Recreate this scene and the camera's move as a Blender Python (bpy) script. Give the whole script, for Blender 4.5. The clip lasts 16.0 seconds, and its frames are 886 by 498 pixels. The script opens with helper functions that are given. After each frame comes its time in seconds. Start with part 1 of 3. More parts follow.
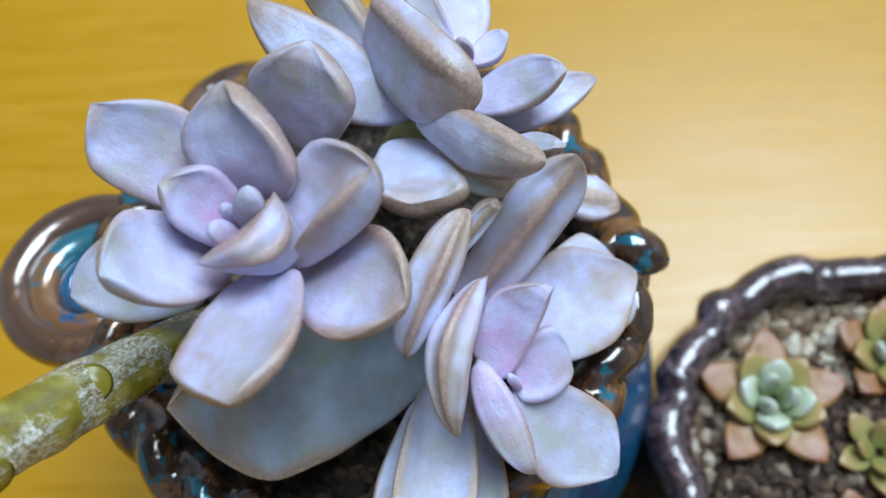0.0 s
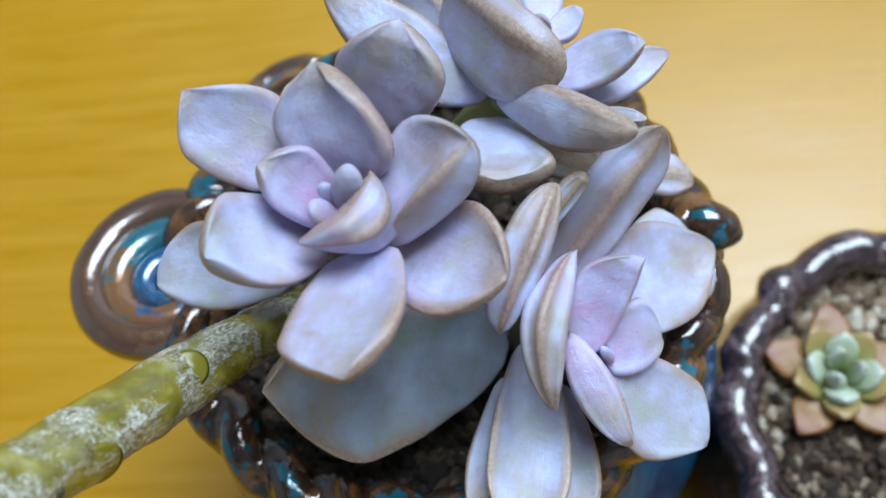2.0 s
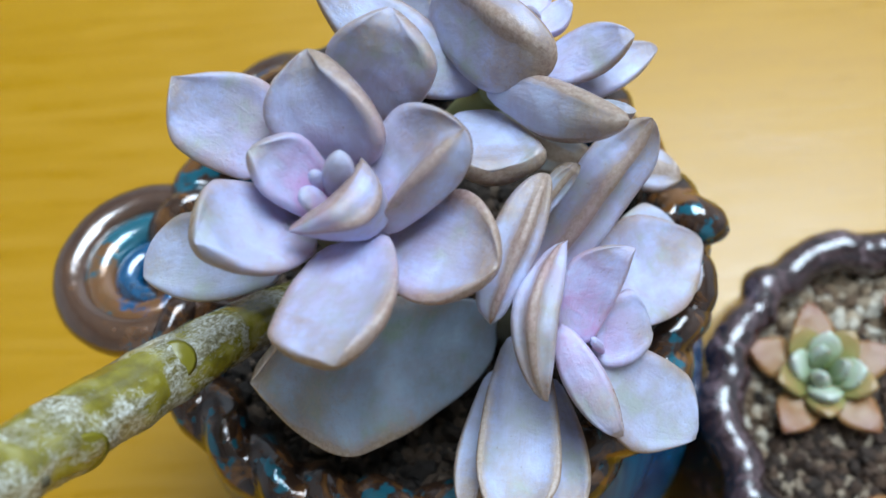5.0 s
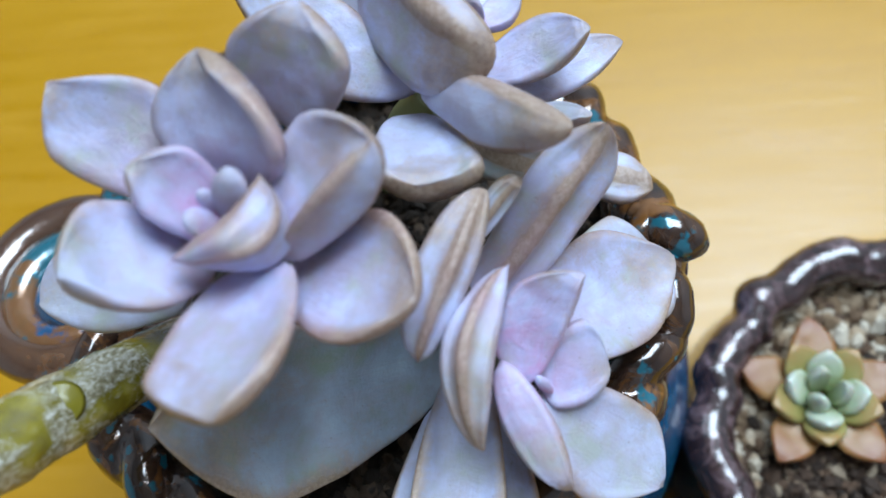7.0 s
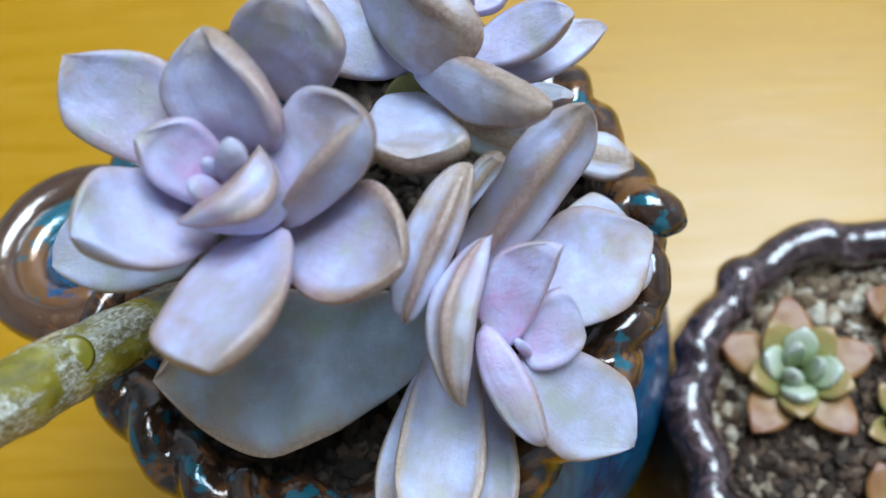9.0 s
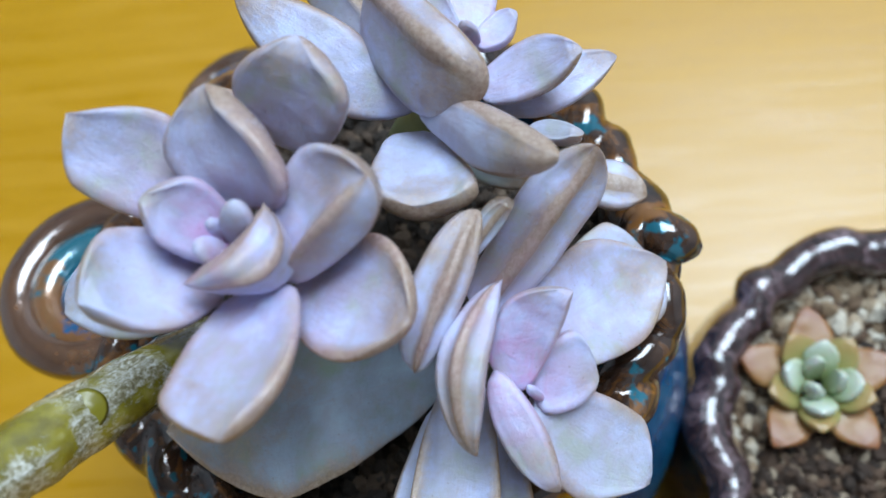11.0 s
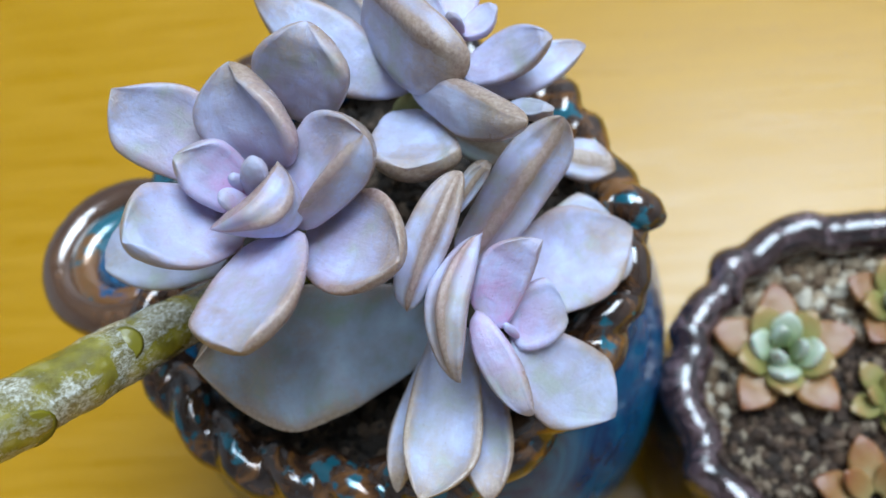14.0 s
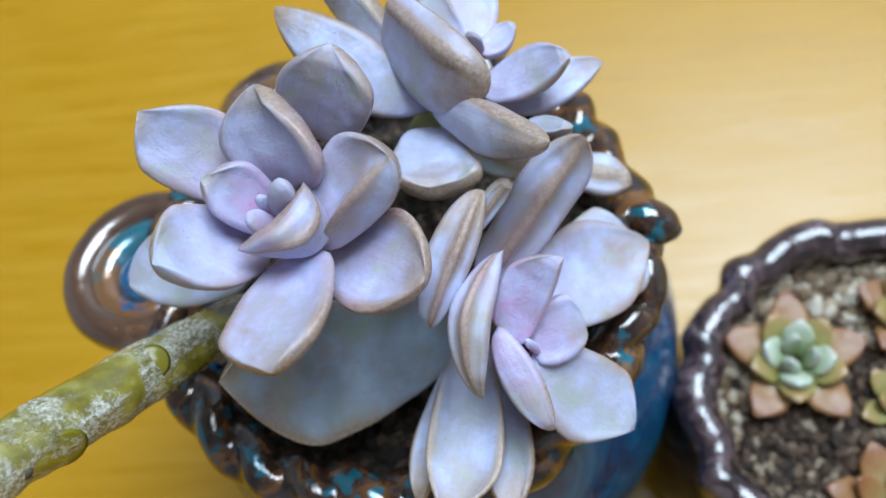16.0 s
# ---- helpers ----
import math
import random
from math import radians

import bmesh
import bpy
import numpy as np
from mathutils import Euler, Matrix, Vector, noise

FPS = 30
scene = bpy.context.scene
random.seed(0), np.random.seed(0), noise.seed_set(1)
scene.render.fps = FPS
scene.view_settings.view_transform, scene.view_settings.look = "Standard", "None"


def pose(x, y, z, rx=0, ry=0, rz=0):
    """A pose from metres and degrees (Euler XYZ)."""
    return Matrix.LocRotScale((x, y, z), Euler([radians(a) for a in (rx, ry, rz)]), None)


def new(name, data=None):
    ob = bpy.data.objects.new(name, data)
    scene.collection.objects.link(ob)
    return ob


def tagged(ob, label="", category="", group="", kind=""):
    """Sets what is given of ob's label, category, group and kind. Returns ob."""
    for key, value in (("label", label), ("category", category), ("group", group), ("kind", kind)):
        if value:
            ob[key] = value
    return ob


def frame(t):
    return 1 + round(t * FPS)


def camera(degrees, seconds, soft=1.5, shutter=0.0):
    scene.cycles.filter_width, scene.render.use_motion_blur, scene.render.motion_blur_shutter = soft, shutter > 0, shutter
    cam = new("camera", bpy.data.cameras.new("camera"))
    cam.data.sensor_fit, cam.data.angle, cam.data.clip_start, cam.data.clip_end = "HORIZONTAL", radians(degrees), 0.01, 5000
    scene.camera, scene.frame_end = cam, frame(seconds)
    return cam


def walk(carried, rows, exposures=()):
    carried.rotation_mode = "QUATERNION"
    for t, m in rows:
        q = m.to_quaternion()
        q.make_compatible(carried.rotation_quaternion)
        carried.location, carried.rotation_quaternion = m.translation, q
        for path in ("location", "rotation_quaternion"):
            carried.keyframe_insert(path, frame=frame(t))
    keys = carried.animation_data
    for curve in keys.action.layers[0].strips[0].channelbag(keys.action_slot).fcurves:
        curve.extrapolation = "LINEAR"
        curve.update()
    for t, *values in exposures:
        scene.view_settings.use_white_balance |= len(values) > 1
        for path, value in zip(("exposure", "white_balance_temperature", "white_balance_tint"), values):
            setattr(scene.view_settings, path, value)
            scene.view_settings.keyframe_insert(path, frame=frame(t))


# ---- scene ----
cam = camera(50.19, 16.0)
cam.data.dof.use_dof, cam.data.dof.focus_distance, cam.data.dof.aperture_fstop = True, 0.165, 13.0
# seconds, place in metres, turn in degrees
ROWS = [
    (0.0, 0.00414, 0.00447, 0.33415, 24.451, 5.020, 0.801),
    (0.5, 0.00056, 0.00404, 0.33414, 24.173, 5.523, 0.570),
    (1.0, -0.00091, -0.00024, 0.33969, 25.038, 5.580, 0.553),
    (1.5, -0.00352, -0.00228, 0.34173, 25.564, 5.899, 0.156),
    (2.0, -0.00953, 0.00013, 0.33413, 24.486, 6.371, -0.686),
    (2.5, -0.00917, 0.00226, 0.33630, 24.414, 6.401, -0.829),
    (3.0, -0.01339, 0.00162, 0.33772, 24.643, 6.213, -0.826),
    (5.5, -0.01029, -0.00337, 0.33163, 25.442, 5.072, -1.187),
    (6.0, 0.00004, 0.00168, 0.33362, 25.698, 5.561, -1.209),
    (6.5, 0.00697, 0.00558, 0.32117, 25.685, 5.747, -1.333),
    (7.0, 0.00194, 0.01026, 0.31447, 24.681, 6.508, -0.738),
    (7.5, -0.00488, 0.02084, 0.31235, 23.893, 6.574, 0.047),
    (8.0, -0.00557, 0.01470, 0.30954, 23.626, 6.575, 0.415),
    (8.5, -0.00326, 0.00630, 0.31416, 23.873, 6.389, 0.549),
    (9.0, 0.00533, 0.00451, 0.32218, 23.688, 6.267, 0.303),
    (9.5, 0.01238, 0.00812, 0.32644, 23.572, 6.551, -0.328),
    (10.0, 0.00795, 0.01636, 0.32530, 22.961, 7.390, -0.580),
    (12.5, 0.00920, 0.01124, 0.32687, 21.400, 8.145, 0.357),
    (13.0, 0.01254, 0.00165, 0.33086, 23.191, 8.358, 0.234),
    (13.5, 0.01488, -0.00094, 0.34043, 23.159, 8.700, 0.159),
    (14.0, 0.01520, -0.00511, 0.34202, 23.620, 8.859, 0.069),
    (14.5, 0.01568, -0.00732, 0.34245, 24.001, 8.880, -0.074),
    (15.0, 0.01298, -0.00738, 0.34383, 23.998, 9.034, -0.148),
    (15.5, 0.01000, -0.00082, 0.34632, 23.685, 8.924, -0.171),
    (16.0, 0.01166, -0.00252, 0.34648, 23.355, 8.966, -0.253),
]
walk(cam, [(t, pose(x, y, z, rx, ry, rz)) for t, x, y, z, rx, ry, rz in ROWS])
# ==== place ====
# ---- light: a bright skylight over the table, and the sky outside ----
world = bpy.data.worlds.new("world")
scene.world = world
world.use_nodes = True
wn = world.node_tree
sky = wn.nodes.new("ShaderNodeTexSky")
sky.sky_type, sky.sun_disc = "NISHITA", False
sky.sun_elevation, sky.sun_rotation = radians(48), radians(25)
wn.nodes["Background"].inputs["Strength"].default_value = 0.1
wn.links.new(sky.outputs[0], wn.nodes["Background"].inputs["Color"])

SKY_X0, SKY_X1, SKY_Y0, SKY_Y1, CEILING_Z = -0.10, 1.25, 0.05, 1.40, 2.1
lamp = bpy.data.lights.new("skylight", "AREA")
lamp.shape, lamp.size, lamp.size_y = "RECTANGLE", SKY_X1 - SKY_X0, SKY_Y1 - SKY_Y0
lamp.energy, lamp.color = 96.0, (0.67, 0.835, 1.0)
new("skylight", lamp).matrix_world = pose((SKY_X0 + SKY_X1) / 2, (SKY_Y0 + SKY_Y1) / 2, CEILING_Z + 0.06)
scene.view_settings.exposure = 0.0


# ---- materials ----
def material(name, rough=0.5, metal=0.0, **more):
    m = bpy.data.materials.new(name)
    m.use_nodes = True
    b = m.node_tree.nodes["Principled BSDF"]
    b.inputs["Roughness"].default_value, b.inputs["Metallic"].default_value = rough, metal
    for key, value in more.items():
        b.inputs[key.replace("_", " ")].default_value = value
    return m, m.node_tree, b


def node(tree, kind, **values):
    n = tree.nodes.new("ShaderNode" + kind)
    for key, value in values.items():
        if key[0].isupper():
            n.inputs[key.replace("_", " ")].default_value = value
        else:
            setattr(n, key, value)
    return n


def coords(tree, scale=(1, 1, 1)):
    c, m = node(tree, "TexCoord"), node(tree, "Mapping")
    m.inputs["Scale"].default_value = scale
    tree.links.new(c.outputs["Object"], m.inputs[0])
    return m.outputs[0]


def grain(tree, where, scale, detail=4, rough=0.55, distort=0.0):
    n = node(tree, "TexNoise", Scale=scale, Detail=detail, Roughness=rough, Distortion=distort)
    tree.links.new(where, n.inputs["Vector"])
    return n.outputs[0]


def ramp(tree, value, *stops):
    r = node(tree, "ValToRGB")
    e = r.color_ramp.elements
    while len(e) < len(stops):
        e.new(0.5)
    for k, (at, c) in enumerate(stops):
        e[k].position, e[k].color = at, (*c, 1) if len(c) == 3 else c
    tree.links.new(value, r.inputs[0])
    return r.outputs[0]


def mix(tree, factor, a, b, how="MIX"):
    m = node(tree, "MixRGB", blend_type=how)
    for k, v in enumerate((factor, a, b)):
        if isinstance(v, (int, float)):
            m.inputs[k].default_value = v if k == 0 else (v, v, v, 1)
        elif isinstance(v, tuple):
            m.inputs[k].default_value = (*v, 1)
        else:
            tree.links.new(v, m.inputs[k])
    return m.outputs[0]


def calc(tree, how, a, b=0.0, clamp=False):
    m = node(tree, "Math", operation=how, use_clamp=clamp)
    for k, v in enumerate((a, b)):
        if isinstance(v, (int, float)):
            m.inputs[k].default_value = v
        else:
            tree.links.new(v, m.inputs[k])
    return m.outputs[0]


def bump(tree, shader, height, strength, distance):
    b = node(tree, "Bump", Strength=strength, Distance=distance)
    tree.links.new(height, b.inputs["Height"])
    tree.links.new(b.outputs[0], shader.inputs["Normal"])


def leaf_material(name="waxy_leaf", tint=(1, 1, 1)):
    m, t, b = material(name, 0.5, Specular_IOR_Level=0.6, Subsurface_Weight=0.15, Subsurface_Scale=0.004)
    b.inputs["Subsurface Radius"].default_value = (1.0, 0.6, 0.5)
    uv = node(t, "UVMap", uv_map="blade")
    sep = node(t, "SeparateXYZ")
    t.links.new(uv.outputs[0], sep.inputs[0])
    along = sep.outputs[0]
    tone = node(t, "UVMap", uv_map="tone")
    sep2 = node(t, "SeparateXYZ")
    t.links.new(tone.outputs[0], sep2.inputs[0])
    pinkness, worn = sep2.outputs[0], sep2.outputs[1]
    where = coords(t)
    big, fine = grain(t, where, 105, 4, 0.6), grain(t, where, 1100, 5, 0.7)
    rub = grain(t, where, 190, 9, 0.66, 0.6)
    lengthwise = node(t, "Mapping")
    lengthwise.inputs["Scale"].default_value = (1.2, 3.6, 1.0)
    t.links.new(uv.outputs[0], lengthwise.inputs[0])
    shift = node(t, "VectorMath", operation="ADD")
    t.links.new(lengthwise.outputs[0], shift.inputs[0])
    info = node(t, "ObjectInfo")
    t.links.new(info.outputs["Random"], shift.inputs[1])
    streak = grain(t, shift.outputs[0], 2.6, 8, 0.68, 0.7)
    # chalky bloom, bluish where thick and lavender or green-grey where thin
    bloom = ramp(t, big, (0.34, (0.36, 0.40, 0.38)), (0.44, (0.405, 0.43, 0.56)), (0.55, (0.465, 0.50, 0.75)), (0.66, (0.53, 0.60, 0.85)))
    bloom = mix(t, 1.0, bloom, tint, "MULTIPLY")
    bloom = mix(t, calc(t, "MULTIPLY", info.outputs["Random"], 0.35), bloom, (0.44, 0.47, 0.45))
    bloom = mix(t, calc(t, "MULTIPLY", ramp(t, rub, (0.44, (0, 0, 0)), (0.66, (1, 1, 1))), 0.48), bloom, (0.36, 0.325, 0.39))
    bloom = mix(t, calc(t, "MULTIPLY", ramp(t, streak, (0.50, (0, 0, 0)), (0.70, (1, 1, 1))), 0.32), bloom, (0.38, 0.33, 0.36))
    # tan where the bloom is rubbed off
    patch = calc(t, "MULTIPLY", calc(t, "SUBTRACT", grain(t, where, 100, 4, 0.55), 0.5), 1.5)
    dust = calc(t, "MULTIPLY", calc(t, "SUBTRACT", fine, 0.5), 0.8)
    bare = ramp(t, calc(t, "ADD", worn, calc(t, "ADD", patch, dust)), (0.16, (0, 0, 0)), (0.50, (0.6, 0.6, 0.6)), (0.85, (1, 1, 1)))
    tan = mix(t, ramp(t, fine, (0.36, (0, 0, 0)), (0.64, (1, 1, 1))), (0.265, 0.165, 0.088), (0.42, 0.305, 0.215))
    col = mix(t, calc(t, "MULTIPLY", bare, 0.88), bloom, tan)
    # pink towards the heart of the rosette
    pink = calc(t, "MULTIPLY", calc(t, "MULTIPLY", ramp(t, along, (0.2, (1, 1, 1)), (0.95, (0.1, 0.1, 0.1))), pinkness), ramp(t, rub, (0.36, (0.3, 0.3, 0.3)), (0.58, (1, 1, 1))))
    col = mix(t, calc(t, "MULTIPLY", pink, 0.75, True), col, (0.60, 0.29, 0.55))
    speck = ramp(t, grain(t, where, 1500, 2), (0.68, (0, 0, 0)), (0.75, (1, 1, 1)))
    col = mix(t, calc(t, "MULTIPLY", speck, 0.45), col, (0.22, 0.16, 0.13))
    t.links.new(col, b.inputs["Base Color"])
    t.links.new(calc(t, "SUBTRACT", 0.44, calc(t, "MULTIPLY", bare, 0.20)), b.inputs["Roughness"])
    bump(t, b, calc(t, "ADD", calc(t, "ADD", calc(t, "MULTIPLY", streak, 0.35), rub), calc(t, "MULTIPLY", fine, 0.4)), 0.42, 0.0008)
    return m


def table_material():
    m, t, b = material("varnished_golden_wood", 0.3, Specular_IOR_Level=0.5, Coat_Weight=0.22, Coat_Roughness=0.26)
    where = coords(t, (1.0, 14.0, 1.0))
    lines = grain(t, where, 16, 6, 0.6, 0.4)
    broad = grain(t, coords(t, (1.0, 3.0, 1.0)), 9, 3)
    col = ramp(t, lines, (0.30, (0.41, 0.198, 0.002)), (0.5, (0.45, 0.222, 0.003)), (0.7, (0.48, 0.240, 0.004)))
    col = mix(t, calc(t, "MULTIPLY", ramp(t, broad, (0.4, (0, 0, 0)), (0.65, (1, 1, 1))), 0.25), col, (0.50, 0.26, 0.006))
    knot = ramp(t, grain(t, coords(t), 26, 2), (0.70, (0, 0, 0)), (0.78, (1, 1, 1)))
    col = mix(t, calc(t, "MULTIPLY", knot, 0.25), col, (0.30, 0.14, 0.02))
    t.links.new(col, b.inputs["Base Color"])
    t.links.new(ramp(t, lines, (0.35, (0.27, 0.27, 0.27)), (0.65, (0.45, 0.45, 0.45))), b.inputs["Roughness"])
    flecks = grain(t, coords(t, (2.2, 30.0, 1.0)), 20, 5, 0.65, 0.3)
    bump(t, b, calc(t, "ADD", lines, flecks), 0.09, 0.002)
    return m


def glaze_material(name, stops, scale, rough=0.12, spots=None, metal=0.0, distort=1.2, coat=0.6, ior=1.8):
    m, t, b = material(name, rough, metal, Coat_Weight=coat, Coat_Roughness=0.12, Coat_IOR=ior)
    where = coords(t)
    col = ramp(t, grain(t, where, scale, 4, 0.6, distort), *stops)
    if spots:
        col = mix(t, ramp(t, grain(t, where, scale * 1.7, 3, 0.5), (0.57, (0, 0, 0)), (0.63, (1, 1, 1))), col, spots)
    fine = grain(t, where, scale * 9, 4)
    col = mix(t, 0.25, col, mix(t, fine, (0.02, 0.02, 0.02), col), "MIX")
    t.links.new(col, b.inputs["Base Color"])
    bump(t, b, grain(t, where, scale * 3, 3), 0.25, 0.001)
    return m


def coil_material():
    """Lustre glaze that turns from brown to teal and blue towards the eye of a scroll."""
    m, t, b = material("coil_lustre_glaze", 0.25, 0.25, Coat_Weight=1.0, Coat_Roughness=0.16, Coat_IOR=2.0)
    uv = node(t, "UVMap", uv_map="blade")
    sep = node(t, "SeparateXYZ")
    t.links.new(uv.outputs[0], sep.inputs[0])
    where = coords(t)
    at = calc(t, "ADD", sep.outputs[0], calc(t, "MULTIPLY", calc(t, "SUBTRACT", grain(t, where, 130, 4, 0.65), 0.5), 0.45))
    col = ramp(t, at, (0.0, (0.09, 0.040, 0.024)), (0.22, (0.13, 0.055, 0.024)), (0.27, (0.22, 0.09, 0.03)), (0.30, (0.010, 0.15, 0.21)), (0.43, (0.015, 0.17, 0.23)), (0.46, (0.26, 0.12, 0.04)), (0.54, (0.28, 0.11, 0.03)), (0.58, (0.005, 0.10, 0.25)), (0.80, (0.006, 0.12, 0.27)), (0.86, (0.03, 0.02, 0.02)))
    t.links.new(mix(t, 0.3, col, mix(t, grain(t, where, 700, 4), (0.02, 0.02, 0.02), col)), b.inputs["Base Color"])
    bump(t, b, grain(t, where, 210, 2), 0.45, 0.0016)
    return m


def stone_material(name, *stops):
    m, t, b = material(name, 0.85)
    g = node(t, "NewGeometry")
    col = ramp(t, g.outputs["Random Per Island"], *stops)
    col = mix(t, 0.5, col, mix(t, grain(t, coords(t), 700, 4), (0.05, 0.04, 0.03), col))
    t.links.new(col, b.inputs["Base Color"])
    bump(t, b, grain(t, coords(t), 900, 4), 0.6, 0.0006)
    return m


def stem_material():
    m, t, b = material("peeling_green_stem", 0.4, Coat_Weight=1.0, Coat_Roughness=0.16, Coat_IOR=1.7)
    uv = node(t, "UVMap", uv_map="blade")
    mp = node(t, "Mapping")
    mp.inputs["Scale"].default_value = (9, 5, 1)
    t.links.new(uv.outputs[0], mp.inputs[0])
    where = coords(t)
    patch = grain(t, where, 105, 3, 0.45, 0.8)
    fibre = grain(t, mp.outputs[0], 7.0, 8, 0.7, 1.2)
    scale_marks = grain(t, where, 1100, 5, 0.7)
    green = ramp(t, grain(t, where, 230, 3), (0.35, (0.15, 0.125, 0.006)), (0.55, (0.25, 0.21, 0.014)), (0.75, (0.40, 0.36, 0.12)))
    bark = ramp(t, calc(t, "ADD", calc(t, "MULTIPLY", fibre, 0.6), calc(t, "MULTIPLY", scale_marks, 0.4)), (0.38, (0.09, 0.07, 0.03)), (0.46, (0.22, 0.19, 0.10)), (0.53, (0.50, 0.48, 0.38)), (0.62, (0.78, 0.78, 0.74)))
    cover = ramp(t, calc(t, "ADD", patch, calc(t, "MULTIPLY", calc(t, "SUBTRACT", fibre, 0.5), 0.35)), (0.45, (0, 0, 0)), (0.57, (1, 1, 1)))
    t.links.new(mix(t, calc(t, "MULTIPLY", cover, 0.9), green, bark), b.inputs["Base Color"])
    t.links.new(calc(t, "ADD", 0.22, calc(t, "MULTIPLY", cover, 0.25)), b.inputs["Roughness"])
    bump(t, b, calc(t, "ADD", calc(t, "MULTIPLY", fibre, 0.8), calc(t, "ADD", calc(t, "MULTIPLY", scale_marks, 0.4), calc(t, "MULTIPLY", cover, 0.7))), 0.45, 0.0008)
    return m


def plain_material(name, colour, rough):
    m, t, b = material(name, rough)
    t.links.new(mix(t, grain(t, coords(t), 6, 5), tuple(c * 0.9 for c in colour), colour), b.inputs["Base Color"])
    return m


def blade_material(name, heart, outer, tip):
    m, t, b = material(name, 0.4, Subsurface_Weight=0.15, Subsurface_Scale=0.003)
    uv = node(t, "UVMap", uv_map="blade")
    sep = node(t, "SeparateXYZ")
    t.links.new(uv.outputs[0], sep.inputs[0])
    noise_part = calc(t, "MULTIPLY", calc(t, "SUBTRACT", grain(t, coords(t), 300, 3), 0.5), 0.5)
    col = ramp(t, calc(t, "ADD", sep.outputs[0], noise_part), (0.1, heart), (0.55, outer), (0.95, tip))
    t.links.new(col, b.inputs["Base Color"])
    bump(t, b, grain(t, coords(t), 900, 3), 0.2, 0.0003)
    return m


LEAF = leaf_material()
# grey-green tint, also darkened to paint in shade on the low leaves
GREEN_SHADED_LEAF = leaf_material("green_shaded_leaf", (0.74, 0.84, 0.70))
STEM = stem_material()
PALE_STALK = plain_material("pale_green_stalk", (0.30, 0.34, 0.14), 0.5)
GREEN_SKIN = plain_material("smooth_green_skin", (0.21, 0.18, 0.012), 0.3)
BROWN_BARK = plain_material("brown_bark", (0.10, 0.085, 0.045), 0.7)
TABLE = table_material()
BLUE_GLAZE = glaze_material("blue_glaze", ((0.30, (0.002, 0.014, 0.07)), (0.44, (0.003, 0.06, 0.19)), (0.60, (0.004, 0.14, 0.31)), (0.80, (0.010, 0.20, 0.36)), (0.92, (0.16, 0.10, 0.03))), 42, 0.16, None, 0.0, 1.6, 0.0)
BLUE_GLAZE.node_tree.nodes["Principled BSDF"].inputs["Specular IOR Level"].default_value = 0.3
RIM_GLAZE = glaze_material("brown_lustre_glaze", ((0.34, (0.016, 0.009, 0.008)), (0.50, (0.075, 0.034, 0.018)), (0.64, (0.27, 0.11, 0.028))), 110, 0.15, (0.012, 0.15, 0.21), 0.25)
COIL_GLAZE = coil_material()
DARK_GLAZE = glaze_material("dark_brown_glaze", ((0.32, (0.012, 0.006, 0.007)), (0.50, (0.055, 0.028, 0.028)), (0.68, (0.20, 0.13, 0.14))), 190, 0.24, None, 0.12)
DARK_SOIL = stone_material("dark_gravel", (0.0, (0.008, 0.005, 0.004)), (0.5, (0.03, 0.018, 0.011)), (0.8, (0.085, 0.05, 0.03)), (1.0, (0.20, 0.14, 0.095)))
PALE_GRIT = stone_material("pale_grit", (0.0, (0.10, 0.05, 0.025)), (0.3, (0.28, 0.18, 0.10)), (0.6, (0.52, 0.40, 0.27)), (1.0, (0.76, 0.69, 0.56)))
BROWN_GRIT = stone_material("brown_grit", (0.0, (0.016, 0.008, 0.004)), (0.45, (0.055, 0.027, 0.015)), (0.80, (0.13, 0.07, 0.038)), (1.0, (0.45, 0.35, 0.24)))
WALL_PAINT = plain_material("wall_paint", (0.50, 0.50, 0.51), 0.8)
CEILING_PAINT = plain_material("ceiling_paint", (0.80, 0.80, 0.79), 0.85)
FLOOR_PAINT = plain_material("floor_tile", (0.25, 0.22, 0.19), 0.5)
FRAME_PAINT = plain_material("white_frame_paint", (0.8, 0.8, 0.8), 0.4)
GREEN_BLADE = blade_material("green_blade", (0.22, 0.28, 0.10), (0.42, 0.48, 0.32), (0.56, 0.60, 0.50))
OLIVE_BLADE = blade_material("olive_blade", (0.22, 0.22, 0.06), (0.26, 0.23, 0.07), (0.36, 0.22, 0.08))
ORANGE_BLADE = blade_material("orange_blade", (0.32, 0.24, 0.10), (0.30, 0.145, 0.045), (0.24, 0.085, 0.03))


# ---- shapes ----
def mesh_object(name, verts, faces, mat, parent=None, label="", smooth=True):
    me = bpy.data.meshes.new(name)
    me.from_pydata([tuple(v) for v in verts], [], faces)
    me.materials.append(mat)
    if smooth:
        me.polygons.foreach_set("use_smooth", [True] * len(me.polygons))
    me.update()
    ob = new(name, me)
    if parent is not None:
        ob.parent = parent
        ob.matrix_parent_inverse = Matrix.Identity(4)
        ob.location = -parent_place(parent)
    if label:
        ob["label"] = label
    return ob


def parent_place(ob):
    p = Vector()
    while ob is not None:
        p += ob.location
        ob = ob.parent
    return p


def thing(name, place, label, category, kind=""):
    e = new(name)
    e.empty_display_size = 0.02
    e.location = place
    return tagged(e, label, category, kind=kind)


def uv_layer(me, name, value_of):
    layer = me.uv_layers.new(name=name)
    data = np.array([value_of[l.vertex_index] for l in me.loops], dtype=np.float32)
    layer.data.foreach_set("uv", data.ravel())


def grid_faces(nu, nv):
    return [(i * nv + j, i * nv + (j + 1) % nv, (i + 1) * nv + (j + 1) % nv, (i + 1) * nv + j) for i in range(nu - 1) for j in range(nv)]


